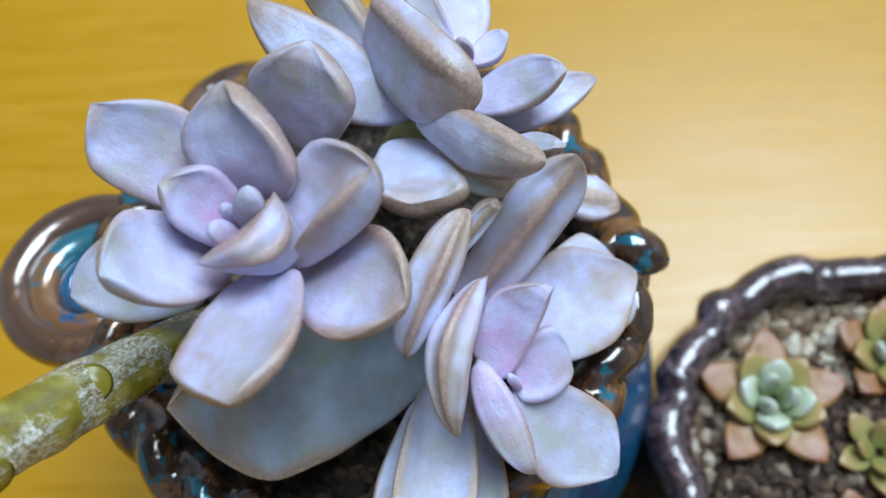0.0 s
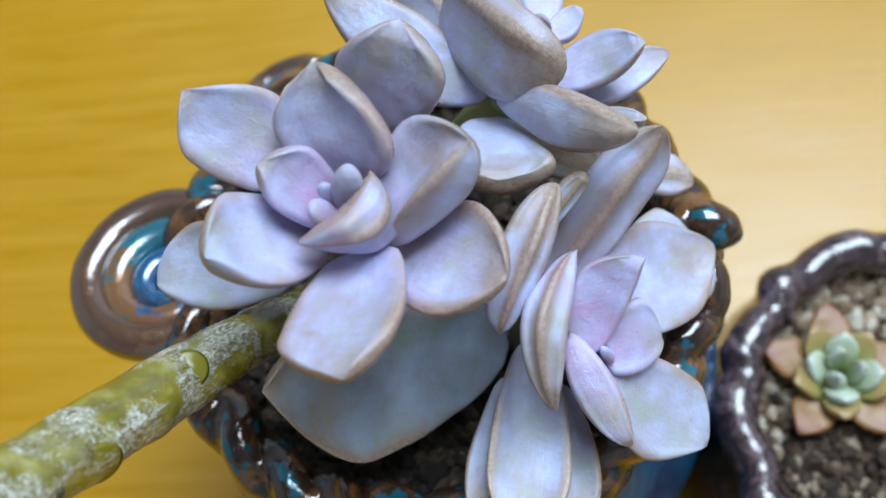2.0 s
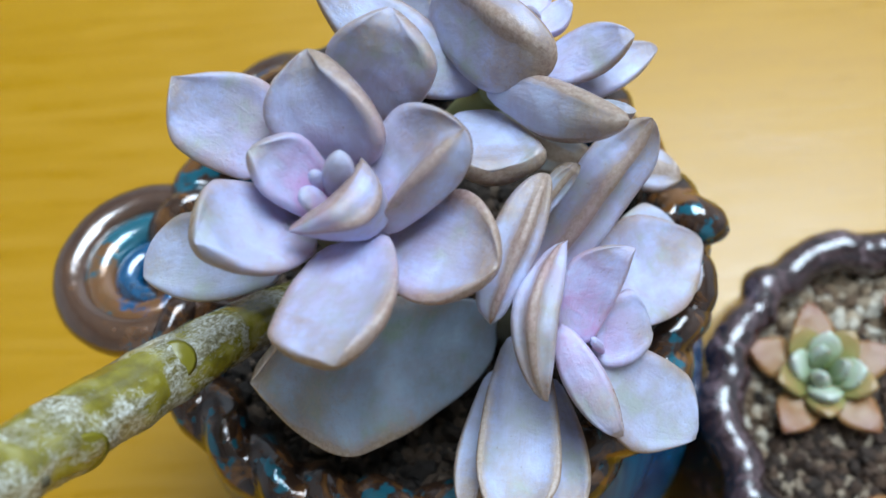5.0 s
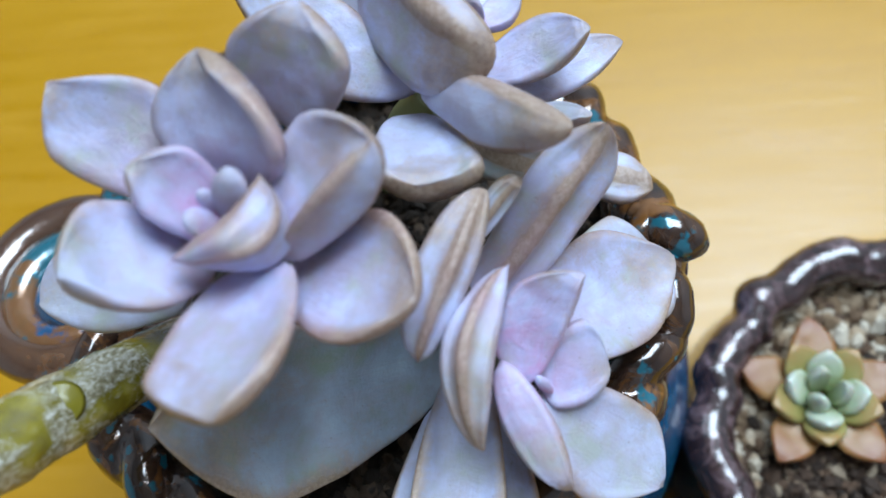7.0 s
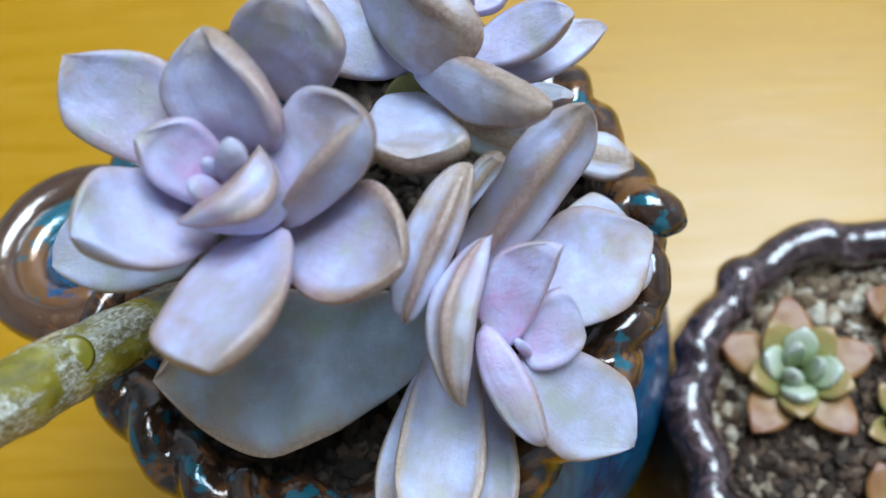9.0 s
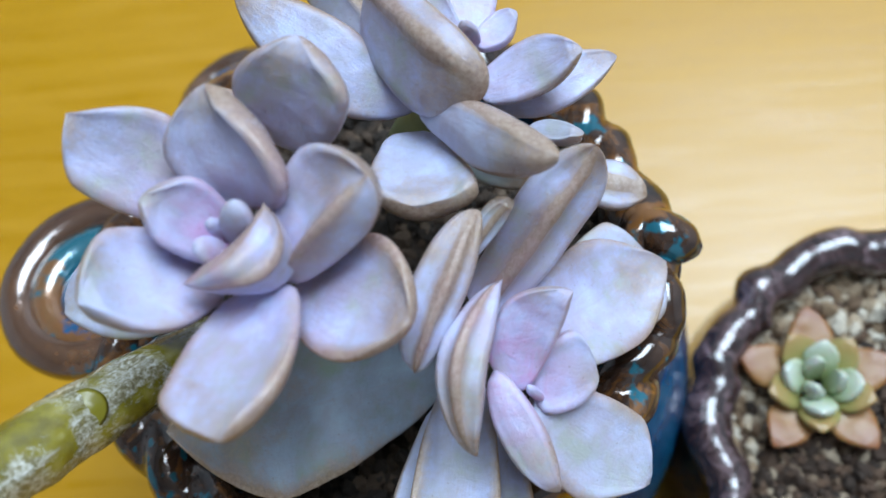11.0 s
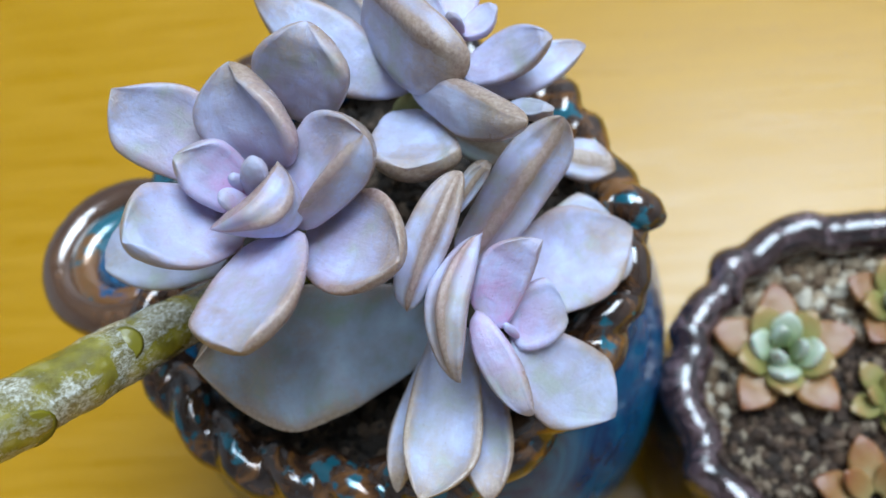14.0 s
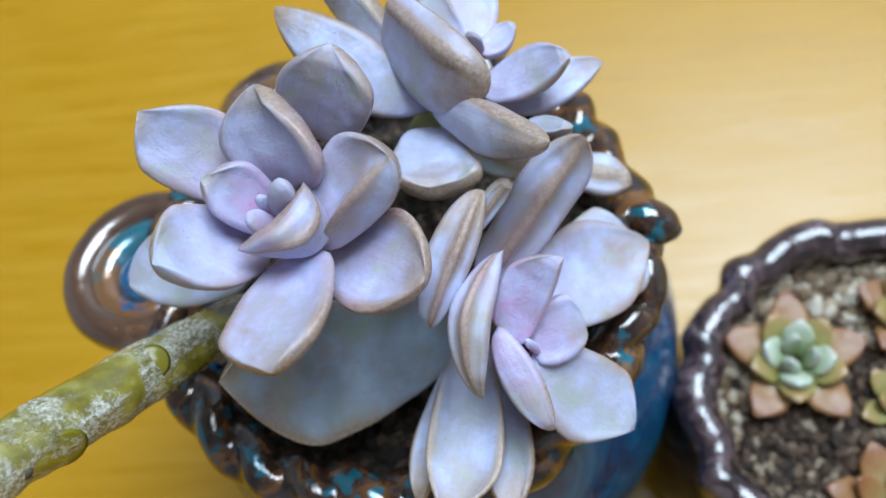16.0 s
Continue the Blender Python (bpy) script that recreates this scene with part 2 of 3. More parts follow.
def outline(u, point, foot, peak):
    """Half width of a spoon-shaped blade at u of its length."""
    if u < peak:
        s = u / peak
        return foot + (1 - foot) * math.sin(s * math.pi / 2) ** 1.15
    s = min(1.0, (u - peak) / (1 - peak))
    return max(0.0, 1 - s ** (2.1 - 0.3 * point)) ** (0.5 + 0.42 * point)


def leaf(parent, base, tip, left, right, dish=0.15, ridge=0.0, keel=0.0, point=0.4, thick=0.0034, edge=0.0034, pink=0.3, foot=0.5, worn=0.7, bow=0.0, roll=0.3, mat=None, name="leaf", label=""):
    """A fat blade from base to tip whose two margins pass through left and right. dish: how far its face is hollowed (below 0: swollen);
    ridge and keel: a raised fold and where it runs between the margins (-1 to 1); roll: how far the margins stand up; worn: how much of the bloom is rubbed off."""
    base, tip = Vector(base), Vector(tip)
    run = tip - base
    length = run.length
    sides = []
    for p in (Vector(left), Vector(right)):
        at = min(0.85, max(0.25, (p - base).dot(run) / run.length_squared))
        sides.append((p - base - run * at, at))
    z = (sides[1][0] - sides[0][0]).cross(run).normalized()
    nu, nv = 34, 44
    seed = Vector((base.x * 91, tip.y * 77, tip.z * 53 + length * 900))
    verts, blade, tone = [], [], []
    for i in range(nu):
        u = 1 - (1 - i / (nu - 1)) ** 1.8
        spine = base + run * u + z * (bow * 4 * u * (1 - u))
        cap = math.sqrt(1 - (1 - u / 0.14) ** 2) if u < 0.14 else 1.0
        a0, a1 = (spine + d * outline(u, point, foot, at) * cap for d, at in sides)
        mid, half = (a0 + a1) / 2, (a1 - a0) / 2
        w = half.length
        swell = math.sin(math.pi * min(1.0, u * 0.92 + 0.08)) ** 0.6
        e = min(edge / 2 * (0.7 + 0.3 * u), w) * min(1.0, (1 - u) * 8 + 0.06) ** 0.5
        wide = half.normalized() if w > 1e-6 else Vector()
        for j in range(nv):
            a = 2 * math.pi * j / nv
            c, s = math.cos(a), math.sin(a)
            v = math.copysign(abs(c) ** 0.8, c)
            inner = 1 - v * v
            fold = math.exp(-(abs(v - keel) / 0.26) ** 1.5) * (1 - v ** 6)
            lip = math.exp(-((abs(v) - 0.84) / 0.17) ** 2)
            rub = 0.0
            if s >= 0:
                h = -dish * w * inner * (0.45 + 0.55 * u) + ridge * w * fold * swell + e * abs(s) ** 0.6 * (1 + roll * lip * min(1, u * 3))
                rub = max((0.35 if ridge else 0.9) * max(0.0, abs(v) / 0.4 - 1.5) ** 1.3 * min(1.0, u * 1.6), fold if ridge else 0.0, max(0.0, 1.25 * (u - 0.55)) if dish < 0 else max(0.0, 1.1 * (u - 0.55)))
            else:
                h = -max(0.0, dish) * w * inner * (0.45 + 0.55 * u) - e * abs(s) ** 0.6 - thick * inner ** 0.8 * swell * min(1.0, w / 0.004)
                rub = 0.6 + 0.4 * u
            p = mid + half * v * (1 - e / max(w, 1e-5) * 0.25) + z * h
            q = (p + seed * 0.01) * 110
            soft = min(1, w / 0.005)
            p += z * ((0.00045 * noise.noise(q) + 0.0008 * noise.noise(q * 0.5 + Vector((3, 9, 4))) * v * v + 0.00022 * noise.noise(q * 2.7)) * soft)
            p += wide * (0.0005 * noise.noise(q * 0.7 + Vector((7, 3, 1))) * soft)
            verts.append(p)
            blade.append((u, v))
            tone.append((pink, worn * rub))
    faces = grid_faces(nu, nv)
    faces.append(tuple(reversed(range(nv))))
    ob = mesh_object(name, verts, faces, mat or LEAF, parent, label)
    uv_layer(ob.data, "blade", blade)
    uv_layer(ob.data, "tone", tone)
    return ob


def tube(name, path, radii, mat, parent, label="", n=20, rough=0.0, steps=10):
    """A tapered, slightly uneven tube along a smooth line through a few places."""
    pts = [Vector(p) for p in path]
    line, rad = [], []
    ext = [pts[0] * 2 - pts[1]] + pts + [pts[-1] * 2 - pts[-2]]
    for k in range(len(pts) - 1):
        a, b, c, d = ext[k:k + 4]
        for i in range(steps):
            s = i / steps
            line.append(0.5 * ((2 * b) + (c - a) * s + (2 * a - 5 * b + 4 * c - d) * s * s + (3 * b - a - 3 * c + d) * s ** 3))
            rad.append(radii[k] * (1 - s) + radii[k + 1] * s)
    line.append(pts[-1])
    rad.append(radii[-1])
    verts, blade = [], []
    side = None
    for i, p in enumerate(line):
        y = (line[min(i + 1, len(line) - 1)] - line[max(i - 1, 0)]).normalized()
        side = y.orthogonal().normalized() if side is None else (side - y * side.dot(y)).normalized()
        other = y.cross(side)
        for j in range(n):
            a = 2 * math.pi * j / n
            d = side * math.cos(a) + other * math.sin(a)
            r = rad[i] * (1 + rough * noise.noise((p + d * rad[i]) * 140) + 0.5 * rough * noise.noise((p + d * rad[i]) * 420))
            verts.append(p + d * r)
            blade.append((i / len(line), j / n))
    faces = grid_faces(len(line), n)
    faces += [tuple(reversed(range(n))), tuple(range(len(verts) - n, len(verts)))]
    ob = mesh_object(name, verts, faces, mat, parent, label)
    uv_layer(ob.data, "blade", blade)
    return ob


def lathe(name, centre, profile, mat, parent, label="", n=96, wobble=0.0, lobes=0, depth=0.0):
    """Turns a profile of (radius, height) about the upright line through centre."""
    verts = []
    for r, z in profile:
        for j in range(n):
            a = 2 * math.pi * j / n
            rr = r + wobble * noise.noise(Vector((math.cos(a) * 2, math.sin(a) * 2, z * 30))) + depth * math.cos(lobes * a) * min(1, max(0, z / profile[len(profile) // 2][1]))
            verts.append((centre[0] + rr * math.cos(a), centre[1] + rr * math.sin(a), centre[2] + z))
    faces = [tuple(reversed(f)) for f in grid_faces(len(profile), n)]
    faces.append(tuple(reversed(range(n))))
    faces = [tuple(reversed(f)) for f in faces]
    return mesh_object(name, verts, faces, mat, parent, label)


def rope_ring(name, centre, radius, thick, lobes, twist, swell, mat, parent, label="", n=480, m=20, wave=0.0, waves=0, lift=0.0):
    """A ring of pressed clay with slanting lobes, like a thick rope."""
    verts = []
    for i in range(n):
        a = 2 * math.pi * i / n
        uneven = 1 + 0.12 * noise.noise(Vector((math.cos(a) * 4, math.sin(a) * 4, 2.0))) + 0.07 * noise.noise(Vector((math.cos(a) * 11, math.sin(a) * 11, 6.0)))
        drift = 1.4 * noise.noise(Vector((math.cos(a) * 3, math.sin(a) * 3, 5.0)))
        sway = math.cos(waves * a + drift * 2)
        big = radius + wave * sway + 0.0012 * noise.noise(Vector((math.cos(a) * 3, math.sin(a) * 3, 9.0)))
        for j in range(m):
            b = 2 * math.pi * j / m
            s = math.cos((lobes * a + twist * b) / 2 + (drift if lobes else 0) * 0.5)
            r = thick * uneven * (1 - swell + swell * 1.6 * (abs(s) ** 0.9))
            d = big + r * math.cos(b)
            verts.append((centre[0] + d * math.cos(a), centre[1] + d * math.sin(a), centre[2] + r * math.sin(b) * 1.1 + lift * sway))
    faces = []
    for i in range(n):
        for j in range(m):
            k = (i + 1) % n
            faces.append((i * m + j, k * m + j, k * m + (j + 1) % m, i * m + (j + 1) % m))
    return mesh_object(name, verts, faces, mat, parent, label)


def gravel(name, centre, radius, count, size, mat, label, crown=0.0, seed=3, keep=None):
    """Loose grit that fills a pot to its rim."""
    rng = random.Random(seed)
    verts, faces = [], []
    ico = [Vector(v).normalized() for v in ((0, 0, 1), (0.9, 0, 0.4), (0.28, 0.85, 0.4), (-0.72, 0.53, 0.4), (-0.72, -0.53, 0.4), (0.28, -0.85, 0.4),
                                           (0.72, 0.53, -0.4), (-0.28, 0.85, -0.4), (-0.9, 0, -0.4), (-0.28, -0.85, -0.4), (0.72, -0.53, -0.4), (0, 0, -1))]
    tri = [(0, 1, 2), (0, 2, 3), (0, 3, 4), (0, 4, 5), (0, 5, 1), (1, 6, 2), (2, 6, 7), (2, 7, 3), (3, 7, 8), (3, 8, 4), (4, 8, 9), (4, 9, 5), (5, 9, 10), (5, 10, 1), (1, 10, 6),
           (11, 7, 6), (11, 8, 7), (11, 9, 8), (11, 10, 9), (11, 6, 10)]
    # a bed under the loose pieces
    nb = 48
    k0 = len(verts)
    verts.append((centre[0], centre[1], centre[2] + crown))
    for j in range(nb):
        a = 2 * math.pi * j / nb
        verts.append((centre[0] + radius * math.cos(a), centre[1] + radius * math.sin(a), centre[2]))
    faces += [(k0, k0 + 1 + j, k0 + 1 + (j + 1) % nb) for j in range(nb)]
    for _ in range(count):
        r, a = radius * math.sqrt(rng.random()), rng.random() * 2 * math.pi
        if keep and not keep(centre[0] + r * math.cos(a), centre[1] + r * math.sin(a)):
            continue
        s = size * (0.45 + rng.random() ** 2 * 1.1)
        c = Vector((centre[0] + r * math.cos(a), centre[1] + r * math.sin(a), centre[2] + crown * (1 - r / radius) + s * rng.uniform(-0.1, 0.6)))
        turn = Euler((rng.random() * 6, rng.random() * 6, rng.random() * 6)).to_matrix()
        sc = Vector((s * rng.uniform(0.7, 1.3), s * rng.uniform(0.6, 1.1), s * rng.uniform(0.5, 0.9)))
        k = len(verts)
        for v in ico:
            verts.append(c + turn @ Vector((v.x * sc.x, v.y * sc.y, v.z * sc.z)) * rng.uniform(0.8, 1.15))
        faces += [(k + a1, k + b1, k + c1) for a1, b1, c1 in tri]
    ob = mesh_object(name, verts, faces, mat, None, "", smooth=False)
    return tagged(ob, label, "gravel", kind="stuff")


def in_brown_patch(x, y):
    """Where darker soil shows through the pale grit."""
    wander = 0.012 * noise.noise(Vector((x * 90, y * 90, 1.0))) + 0.008 * noise.noise(Vector((x * 300, y * 300, 4.0)))
    return math.hypot(x - 0.087, y - 0.040) + wander < 0.0400


def box(name, lo, hi, mat, label="", kind="structure", parent=None, category="", bevel=0.0):
    bm = bmesh.new()
    bmesh.ops.create_cube(bm, size=1.0)
    for v in bm.verts:
        v.co = Vector([lo[k] if v.co[k] < 0 else hi[k] for k in range(3)])
    if bevel:
        bmesh.ops.bevel(bm, geom=bm.edges[:], offset=bevel, segments=3, affect="EDGES", profile=0.5)
    me = bpy.data.meshes.new(name)
    bm.to_mesh(me)
    bm.free()
    me.materials.append(mat)
    ob = new(name, me)
    if parent is not None:
        ob.parent = parent
        ob.location = -parent_place(parent)
        return ob
    return tagged(ob, label, category, kind=kind)


# ---- the room, closed round the table ----
X0, X1, Y0, Y1, Z0, Z1 = -1.9, 2.1, -1.7, 2.2, -0.75, CEILING_Z
box("floor", (X0 - 0.1, Y0 - 0.1, Z0 - 0.1), (X1 + 0.1, Y1 + 0.1, Z0), FLOOR_PAINT, "plain tiled floor under the table")
box("wall_west", (X0 - 0.1, Y0, Z0), (X0, Y1, Z1), WALL_PAINT, "plain pale grey painted wall")
box("wall_east", (X1, Y0, Z0), (X1 + 0.1, Y1, Z1), WALL_PAINT, "plain pale grey painted wall")
box("wall_south", (X0 - 0.1, Y0 - 0.1, Z0), (X1 + 0.1, Y0, Z1), WALL_PAINT, "plain pale grey painted wall")
box("wall_north", (X0 - 0.1, Y1, Z0), (X1 + 0.1, Y1 + 0.1, Z1), WALL_PAINT, "plain pale grey painted wall")


def holed_slab(name, x0, x1, y0, y1, hx0, hx1, hy0, hy1, z0, z1, mat, label):
    """One flat slab with a rectangular opening through it."""
    outer, inner = ((x0, y0), (x1, y0), (x1, y1), (x0, y1)), ((hx0, hy0), (hx1, hy0), (hx1, hy1), (hx0, hy1))
    verts = [(x, y, z) for z in (z0, z1) for ring in (outer, inner) for x, y in ring]
    faces = []
    for k in range(4):
        n = (k + 1) % 4
        faces += [(k, 4 + k, 4 + n, n), (8 + k, 8 + n, 12 + n, 12 + k), (k, n, 8 + n, 8 + k), (4 + k, 12 + k, 12 + n, 4 + n)]
    return tagged(mesh_object(name, verts, faces, mat, smooth=False), label, kind="structure")


holed_slab("ceiling", X0 - 0.1, X1 + 0.1, Y0 - 0.1, Y1 + 0.1, SKY_X0, SKY_X1, SKY_Y0, SKY_Y1, Z1, Z1 + 0.1, CEILING_PAINT, "white painted ceiling with a skylight opening")

# ---- the table ----
table = thing("table", (0, 0, -0.75), "golden varnished wooden table with a soft sheen", "table")
box("tabletop", (-0.62, -0.42, -0.028), (0.68, 0.62, 0.0), TABLE, parent=table, bevel=0.004)
for lx in (-0.56, 0.58):
    for ly in (-0.36, 0.52):
        box("leg", (lx, ly, -0.75), (lx + 0.05, ly + 0.05, -0.028), TABLE, parent=table, bevel=0.004)

# ---- the large blue pot ----
POT = Vector((-0.032, 0.085, 0.0))
RIM_R, RIM_Z = 0.0560, 0.141
pot = thing("glazed_pot", POT, "blue-glazed round ceramic pot with brown rope rim, on the table", "plant pot")
lathe("body", POT, [(0.0, 0.0), (0.040, 0.0), (0.044, 0.002), (0.054, 0.012), (0.0640, 0.032), (0.0685, 0.052), (0.0702, 0.068), (0.0695, 0.084), (0.0675, 0.100), (0.0640, 0.116), (0.0600, 0.129), (0.0570, 0.137),
                   (0.0555, 0.141), (0.0520, 0.141), (0.0515, 0.132), (0.0525, 0.126), (0.0, 0.125)], BLUE_GLAZE, pot, wobble=0.0012)
rope_ring("rim", POT + Vector((0, 0, RIM_Z)), RIM_R, 0.0062, 25, 2, 0.30, RIM_GLAZE, pot, "lustrous brown and teal rope rim")


def coil(name, centre, out, r0, r1, turns, thick0, thick1, mat, parent, label=""):
    """A spiral of clay wound like a snail shell, facing out."""
    z = Vector(out).normalized()
    x = Vector((0, 0, 1)).cross(z)
    x = x.normalized() if x.length > 0.01 else Vector((1, 0, 0))
    y = z.cross(x)
    count = int(turns * 9) + 1
    path, radii = [], []
    for k in range(count):
        s = k / (count - 1)
        a = 2.8 + s * turns * 2 * math.pi
        r = r0 + (r1 - r0) * s ** 0.95
        path.append(Vector(centre) + x * (r * math.cos(a)) + y * (r * math.sin(a)) + z * (0.003 * s) + Vector((0.20, -0.27, 0.06)) * r0 * s)
        radii.append(thick0 + (thick1 - thick0) * s)
    return tube(name, path, radii, mat, parent, label, n=16, rough=0.04, steps=8)


coil("scroll", (-0.0957, 0.0866, 0.140), (0.02, 0.10, 0.99), 0.0208, 0.0008, 3.4, 0.0056, 0.0024, COIL_GLAZE, pot, "scroll of brown and teal lustre glaze")
coil("scroll", (-0.074, 0.142, 0.128), (-0.3, 0.4, 0.8), 0.012, 0.001, 2.0, 0.0052, 0.0032, COIL_GLAZE, pot, "scroll of brown and teal lustre glaze")
tube("scroll_back", [(-0.0950, 0.0870, 0.1270), (-0.0966, 0.0868, 0.1335), (-0.0974, 0.0867, 0.1362), (-0.0979, 0.0866, 0.1385)], [0.010, 0.0170, 0.0190, 0.0130], RIM_GLAZE, pot, n=40, rough=0.02)
tube("knob", [(0.022, 0.094, 0.143), (0.027, 0.090, 0.1455), (0.0302, 0.0882, 0.145), (0.0325, 0.0875, 0.143), (0.0335, 0.087, 0.1415)], [0.004, 0.0052, 0.0050, 0.0034, 0.0018], RIM_GLAZE, pot, "brown clay knob", rough=0.1)
tube("knob", [(0.0245, 0.083, 0.144), (0.0265, 0.078, 0.1455), (0.0265, 0.072, 0.1445), (0.0245, 0.067, 0.142)], [0.0028, 0.0040, 0.0040, 0.0024], RIM_GLAZE, pot, "brown clay knob", rough=0.1)
gravel("pot_gravel", POT + Vector((0, 0, 0.1275)), 0.0520, 3000, 0.0021, DARK_SOIL, "dark brown gravel filling the blue pot", 0.005, 3)

# ---- the pale succulent ----
plant = thing("succulent_plant", (-0.03, 0.075, 0.12), "pale lavender-grey succulent with three rosettes growing in the blue pot", "succulent")
# -- leaves begin
# the rosette that faces the lens
leaf(plant, (-0.0530, 0.0671, 0.1800), (-0.0802, 0.0688, 0.1770), (-0.0688, 0.0627, 0.1760), (-0.0713, 0.0796, 0.1810), dish=0.16, point=0.3, pink=0, worn=0.75)
leaf(plant, (-0.0445, 0.0929, 0.1860), (-0.0526, 0.1031, 0.1900), (-0.0554, 0.0967, 0.1890), (-0.0458, 0.1024, 0.1890), dish=0.1, point=0.3, pink=0.3, worn=1.7)
leaf(plant, (-0.0507, 0.0772, 0.1980), (-0.0650, 0.0881, 0.2105), (-0.0659, 0.0784, 0.2040), (-0.0494, 0.0889, 0.2060), dish=0.2, point=1.1, worn=0.9)
leaf(plant, (-0.0341, 0.0877, 0.1950), (-0.0289, 0.0963, 0.2135), (-0.0408, 0.0935, 0.2070), (-0.0218, 0.0873, 0.2080), dish=0.16, point=0.5, worn=0.7)
leaf(plant, (-0.0383, 0.0763, 0.1980), (-0.0421, 0.0892, 0.2138), (-0.0507, 0.0822, 0.2060), (-0.0303, 0.0740, 0.2115), dish=0.34, point=0.6, edge=0.003, worn=0.98, roll=0.8)
leaf(plant, (-0.0337, 0.0637, 0.1990), (-0.0180, 0.0728, 0.2135), (-0.0296, 0.0798, 0.2085), (-0.0198, 0.0674, 0.2050), dish=0.12, ridge=0.78, keel=0.48, point=0.15, thick=0.005, worn=0.98)
leaf(plant, (-0.0451, 0.0673, 0.1950), (-0.0576, 0.0571, 0.2120), (-0.0471, 0.0553, 0.2030), (-0.0570, 0.0702, 0.2080), dish=0.24, point=0.7, worn=0.63, foot=0.6)
leaf(plant, (-0.0335, 0.0658, 0.1920), (-0.0141, 0.0557, 0.2010), (-0.0184, 0.0702, 0.1995), (-0.0271, 0.0520, 0.1960), dish=0.26, point=0.3, edge=0.003, worn=1.7, roll=0.5)
leaf(plant, (-0.0356, 0.0633, 0.1970), (-0.0370, 0.0385, 0.2090), (-0.0283, 0.0504, 0.2070), (-0.0486, 0.0464, 0.2040), dish=0.18, point=0.65, worn=1.2, foot=0.6)
leaf(plant, (-0.0422, 0.0689, 0.1990), (-0.0508, 0.0723, 0.2120), (-0.0494, 0.0664, 0.2070), (-0.0429, 0.0763, 0.2090), dish=0.28, point=0.7, pink=1.1, foot=0.65, worn=0.45)
leaf(plant, (-0.0456, 0.0612, 0.2060), (-0.0348, 0.0733, 0.2065), (-0.0375, 0.0624, 0.2115), (-0.0326, 0.0630, 0.2000), dish=-0.18, ridge=0.28, keel=-0.35, point=0, pink=0.35, worn=1.2, foot=0.08, thick=0.004)
leaf(plant, (-0.0389, 0.0683, 0.2030), (-0.0366, 0.0710, 0.2125), (-0.0400, 0.0695, 0.2090), (-0.0347, 0.0690, 0.2090), dish=-0.35, point=0.2, pink=0.5, thick=0.004, edge=0.0012, worn=0.38, foot=0.6)
leaf(plant, (-0.0397, 0.0661, 0.2030), (-0.0433, 0.0658, 0.2095), (-0.0421, 0.0638, 0.2070), (-0.0413, 0.0682, 0.2070), dish=-0.35, point=0, pink=1.6, thick=0.003, edge=0.001, worn=0, foot=0.7)
leaf(plant, (-0.0395, 0.0685, 0.2030), (-0.0415, 0.0694, 0.2095), (-0.0420, 0.0685, 0.2070), (-0.0397, 0.0701, 0.2070), dish=-0.35, point=0, pink=1.6, thick=0.003, edge=0.001, worn=0, foot=0.7)
# grey-green of its own; the rosette's shade over it is painted in too
leaf(plant, (-0.0152, 0.0690, 0.1400), (-0.0576, 0.0459, 0.1800), (-0.0424, 0.0382, 0.1560), (-0.0448, 0.0614, 0.1780), dish=0.36, point=1.05, pink=0, thick=0.006, edge=0.0022, foot=0.42, worn=1.2, mat=GREEN_SHADED_LEAF, label="large older leaf turning grey-green, darkened for the shade on it")
# the folded leaf between the rosettes
leaf(plant, (-0.0186, 0.0963, 0.1810), (-0.0146, 0.0776, 0.1915), (-0.0044, 0.0809, 0.1910), (-0.0228, 0.0811, 0.1910), dish=0.22, point=0, pink=0, thick=0.0018, edge=0.0046, foot=0.5, worn=1, label="folded leaf with a thick tan edge")
# the rosette that leans to the other pot
leaf(plant, (0.0058, 0.0669, 0.1600), (0.0255, 0.0806, 0.1510), (0.0146, 0.0886, 0.1560), (0.0245, 0.0689, 0.1520), dish=0.15, point=0.5, pink=0, worn=0.75)
leaf(plant, (0.0097, 0.0957, 0.1600), (0.0244, 0.0942, 0.1550), (0.0187, 0.1010, 0.1580), (0.0172, 0.0906, 0.1560), dish=-0.06, ridge=0.06, keel=0, point=0.5, pink=0, worn=2.4)
leaf(plant, (0.0007, 0.0588, 0.1700), (0.0269, 0.0806, 0.1540), (0.0097, 0.0811, 0.1650), (0.0212, 0.0634, 0.1570), dish=0.3, point=1.2, worn=1, pink=0.2)
leaf(plant, (-0.0077, 0.0654, 0.1720), (0.0138, 0.0874, 0.1900), (0.0008, 0.0834, 0.1830), (0.0137, 0.0812, 0.1780), dish=0.02, ridge=0.62, keel=-0.12, point=0.3, thick=0.005, worn=1.4, pink=0.25, foot=0.72)
leaf(plant, (-0.0074, 0.0706, 0.1860), (0.0004, 0.0778, 0.1920), (-0.0049, 0.0775, 0.1900), (-0.0018, 0.0750, 0.1870), dish=-0.1, ridge=0.2, keel=0, point=0, worn=1.8, foot=0.7, pink=0)
leaf(plant, (-0.0161, 0.0528, 0.1840), (-0.0050, 0.0764, 0.1920), (-0.0162, 0.0679, 0.1880), (-0.0065, 0.0673, 0.1860), dish=-0.12, ridge=0.6, keel=0.18, point=0, bow=0.003, thick=0.006, worn=1.8, foot=0.55, pink=0.15)
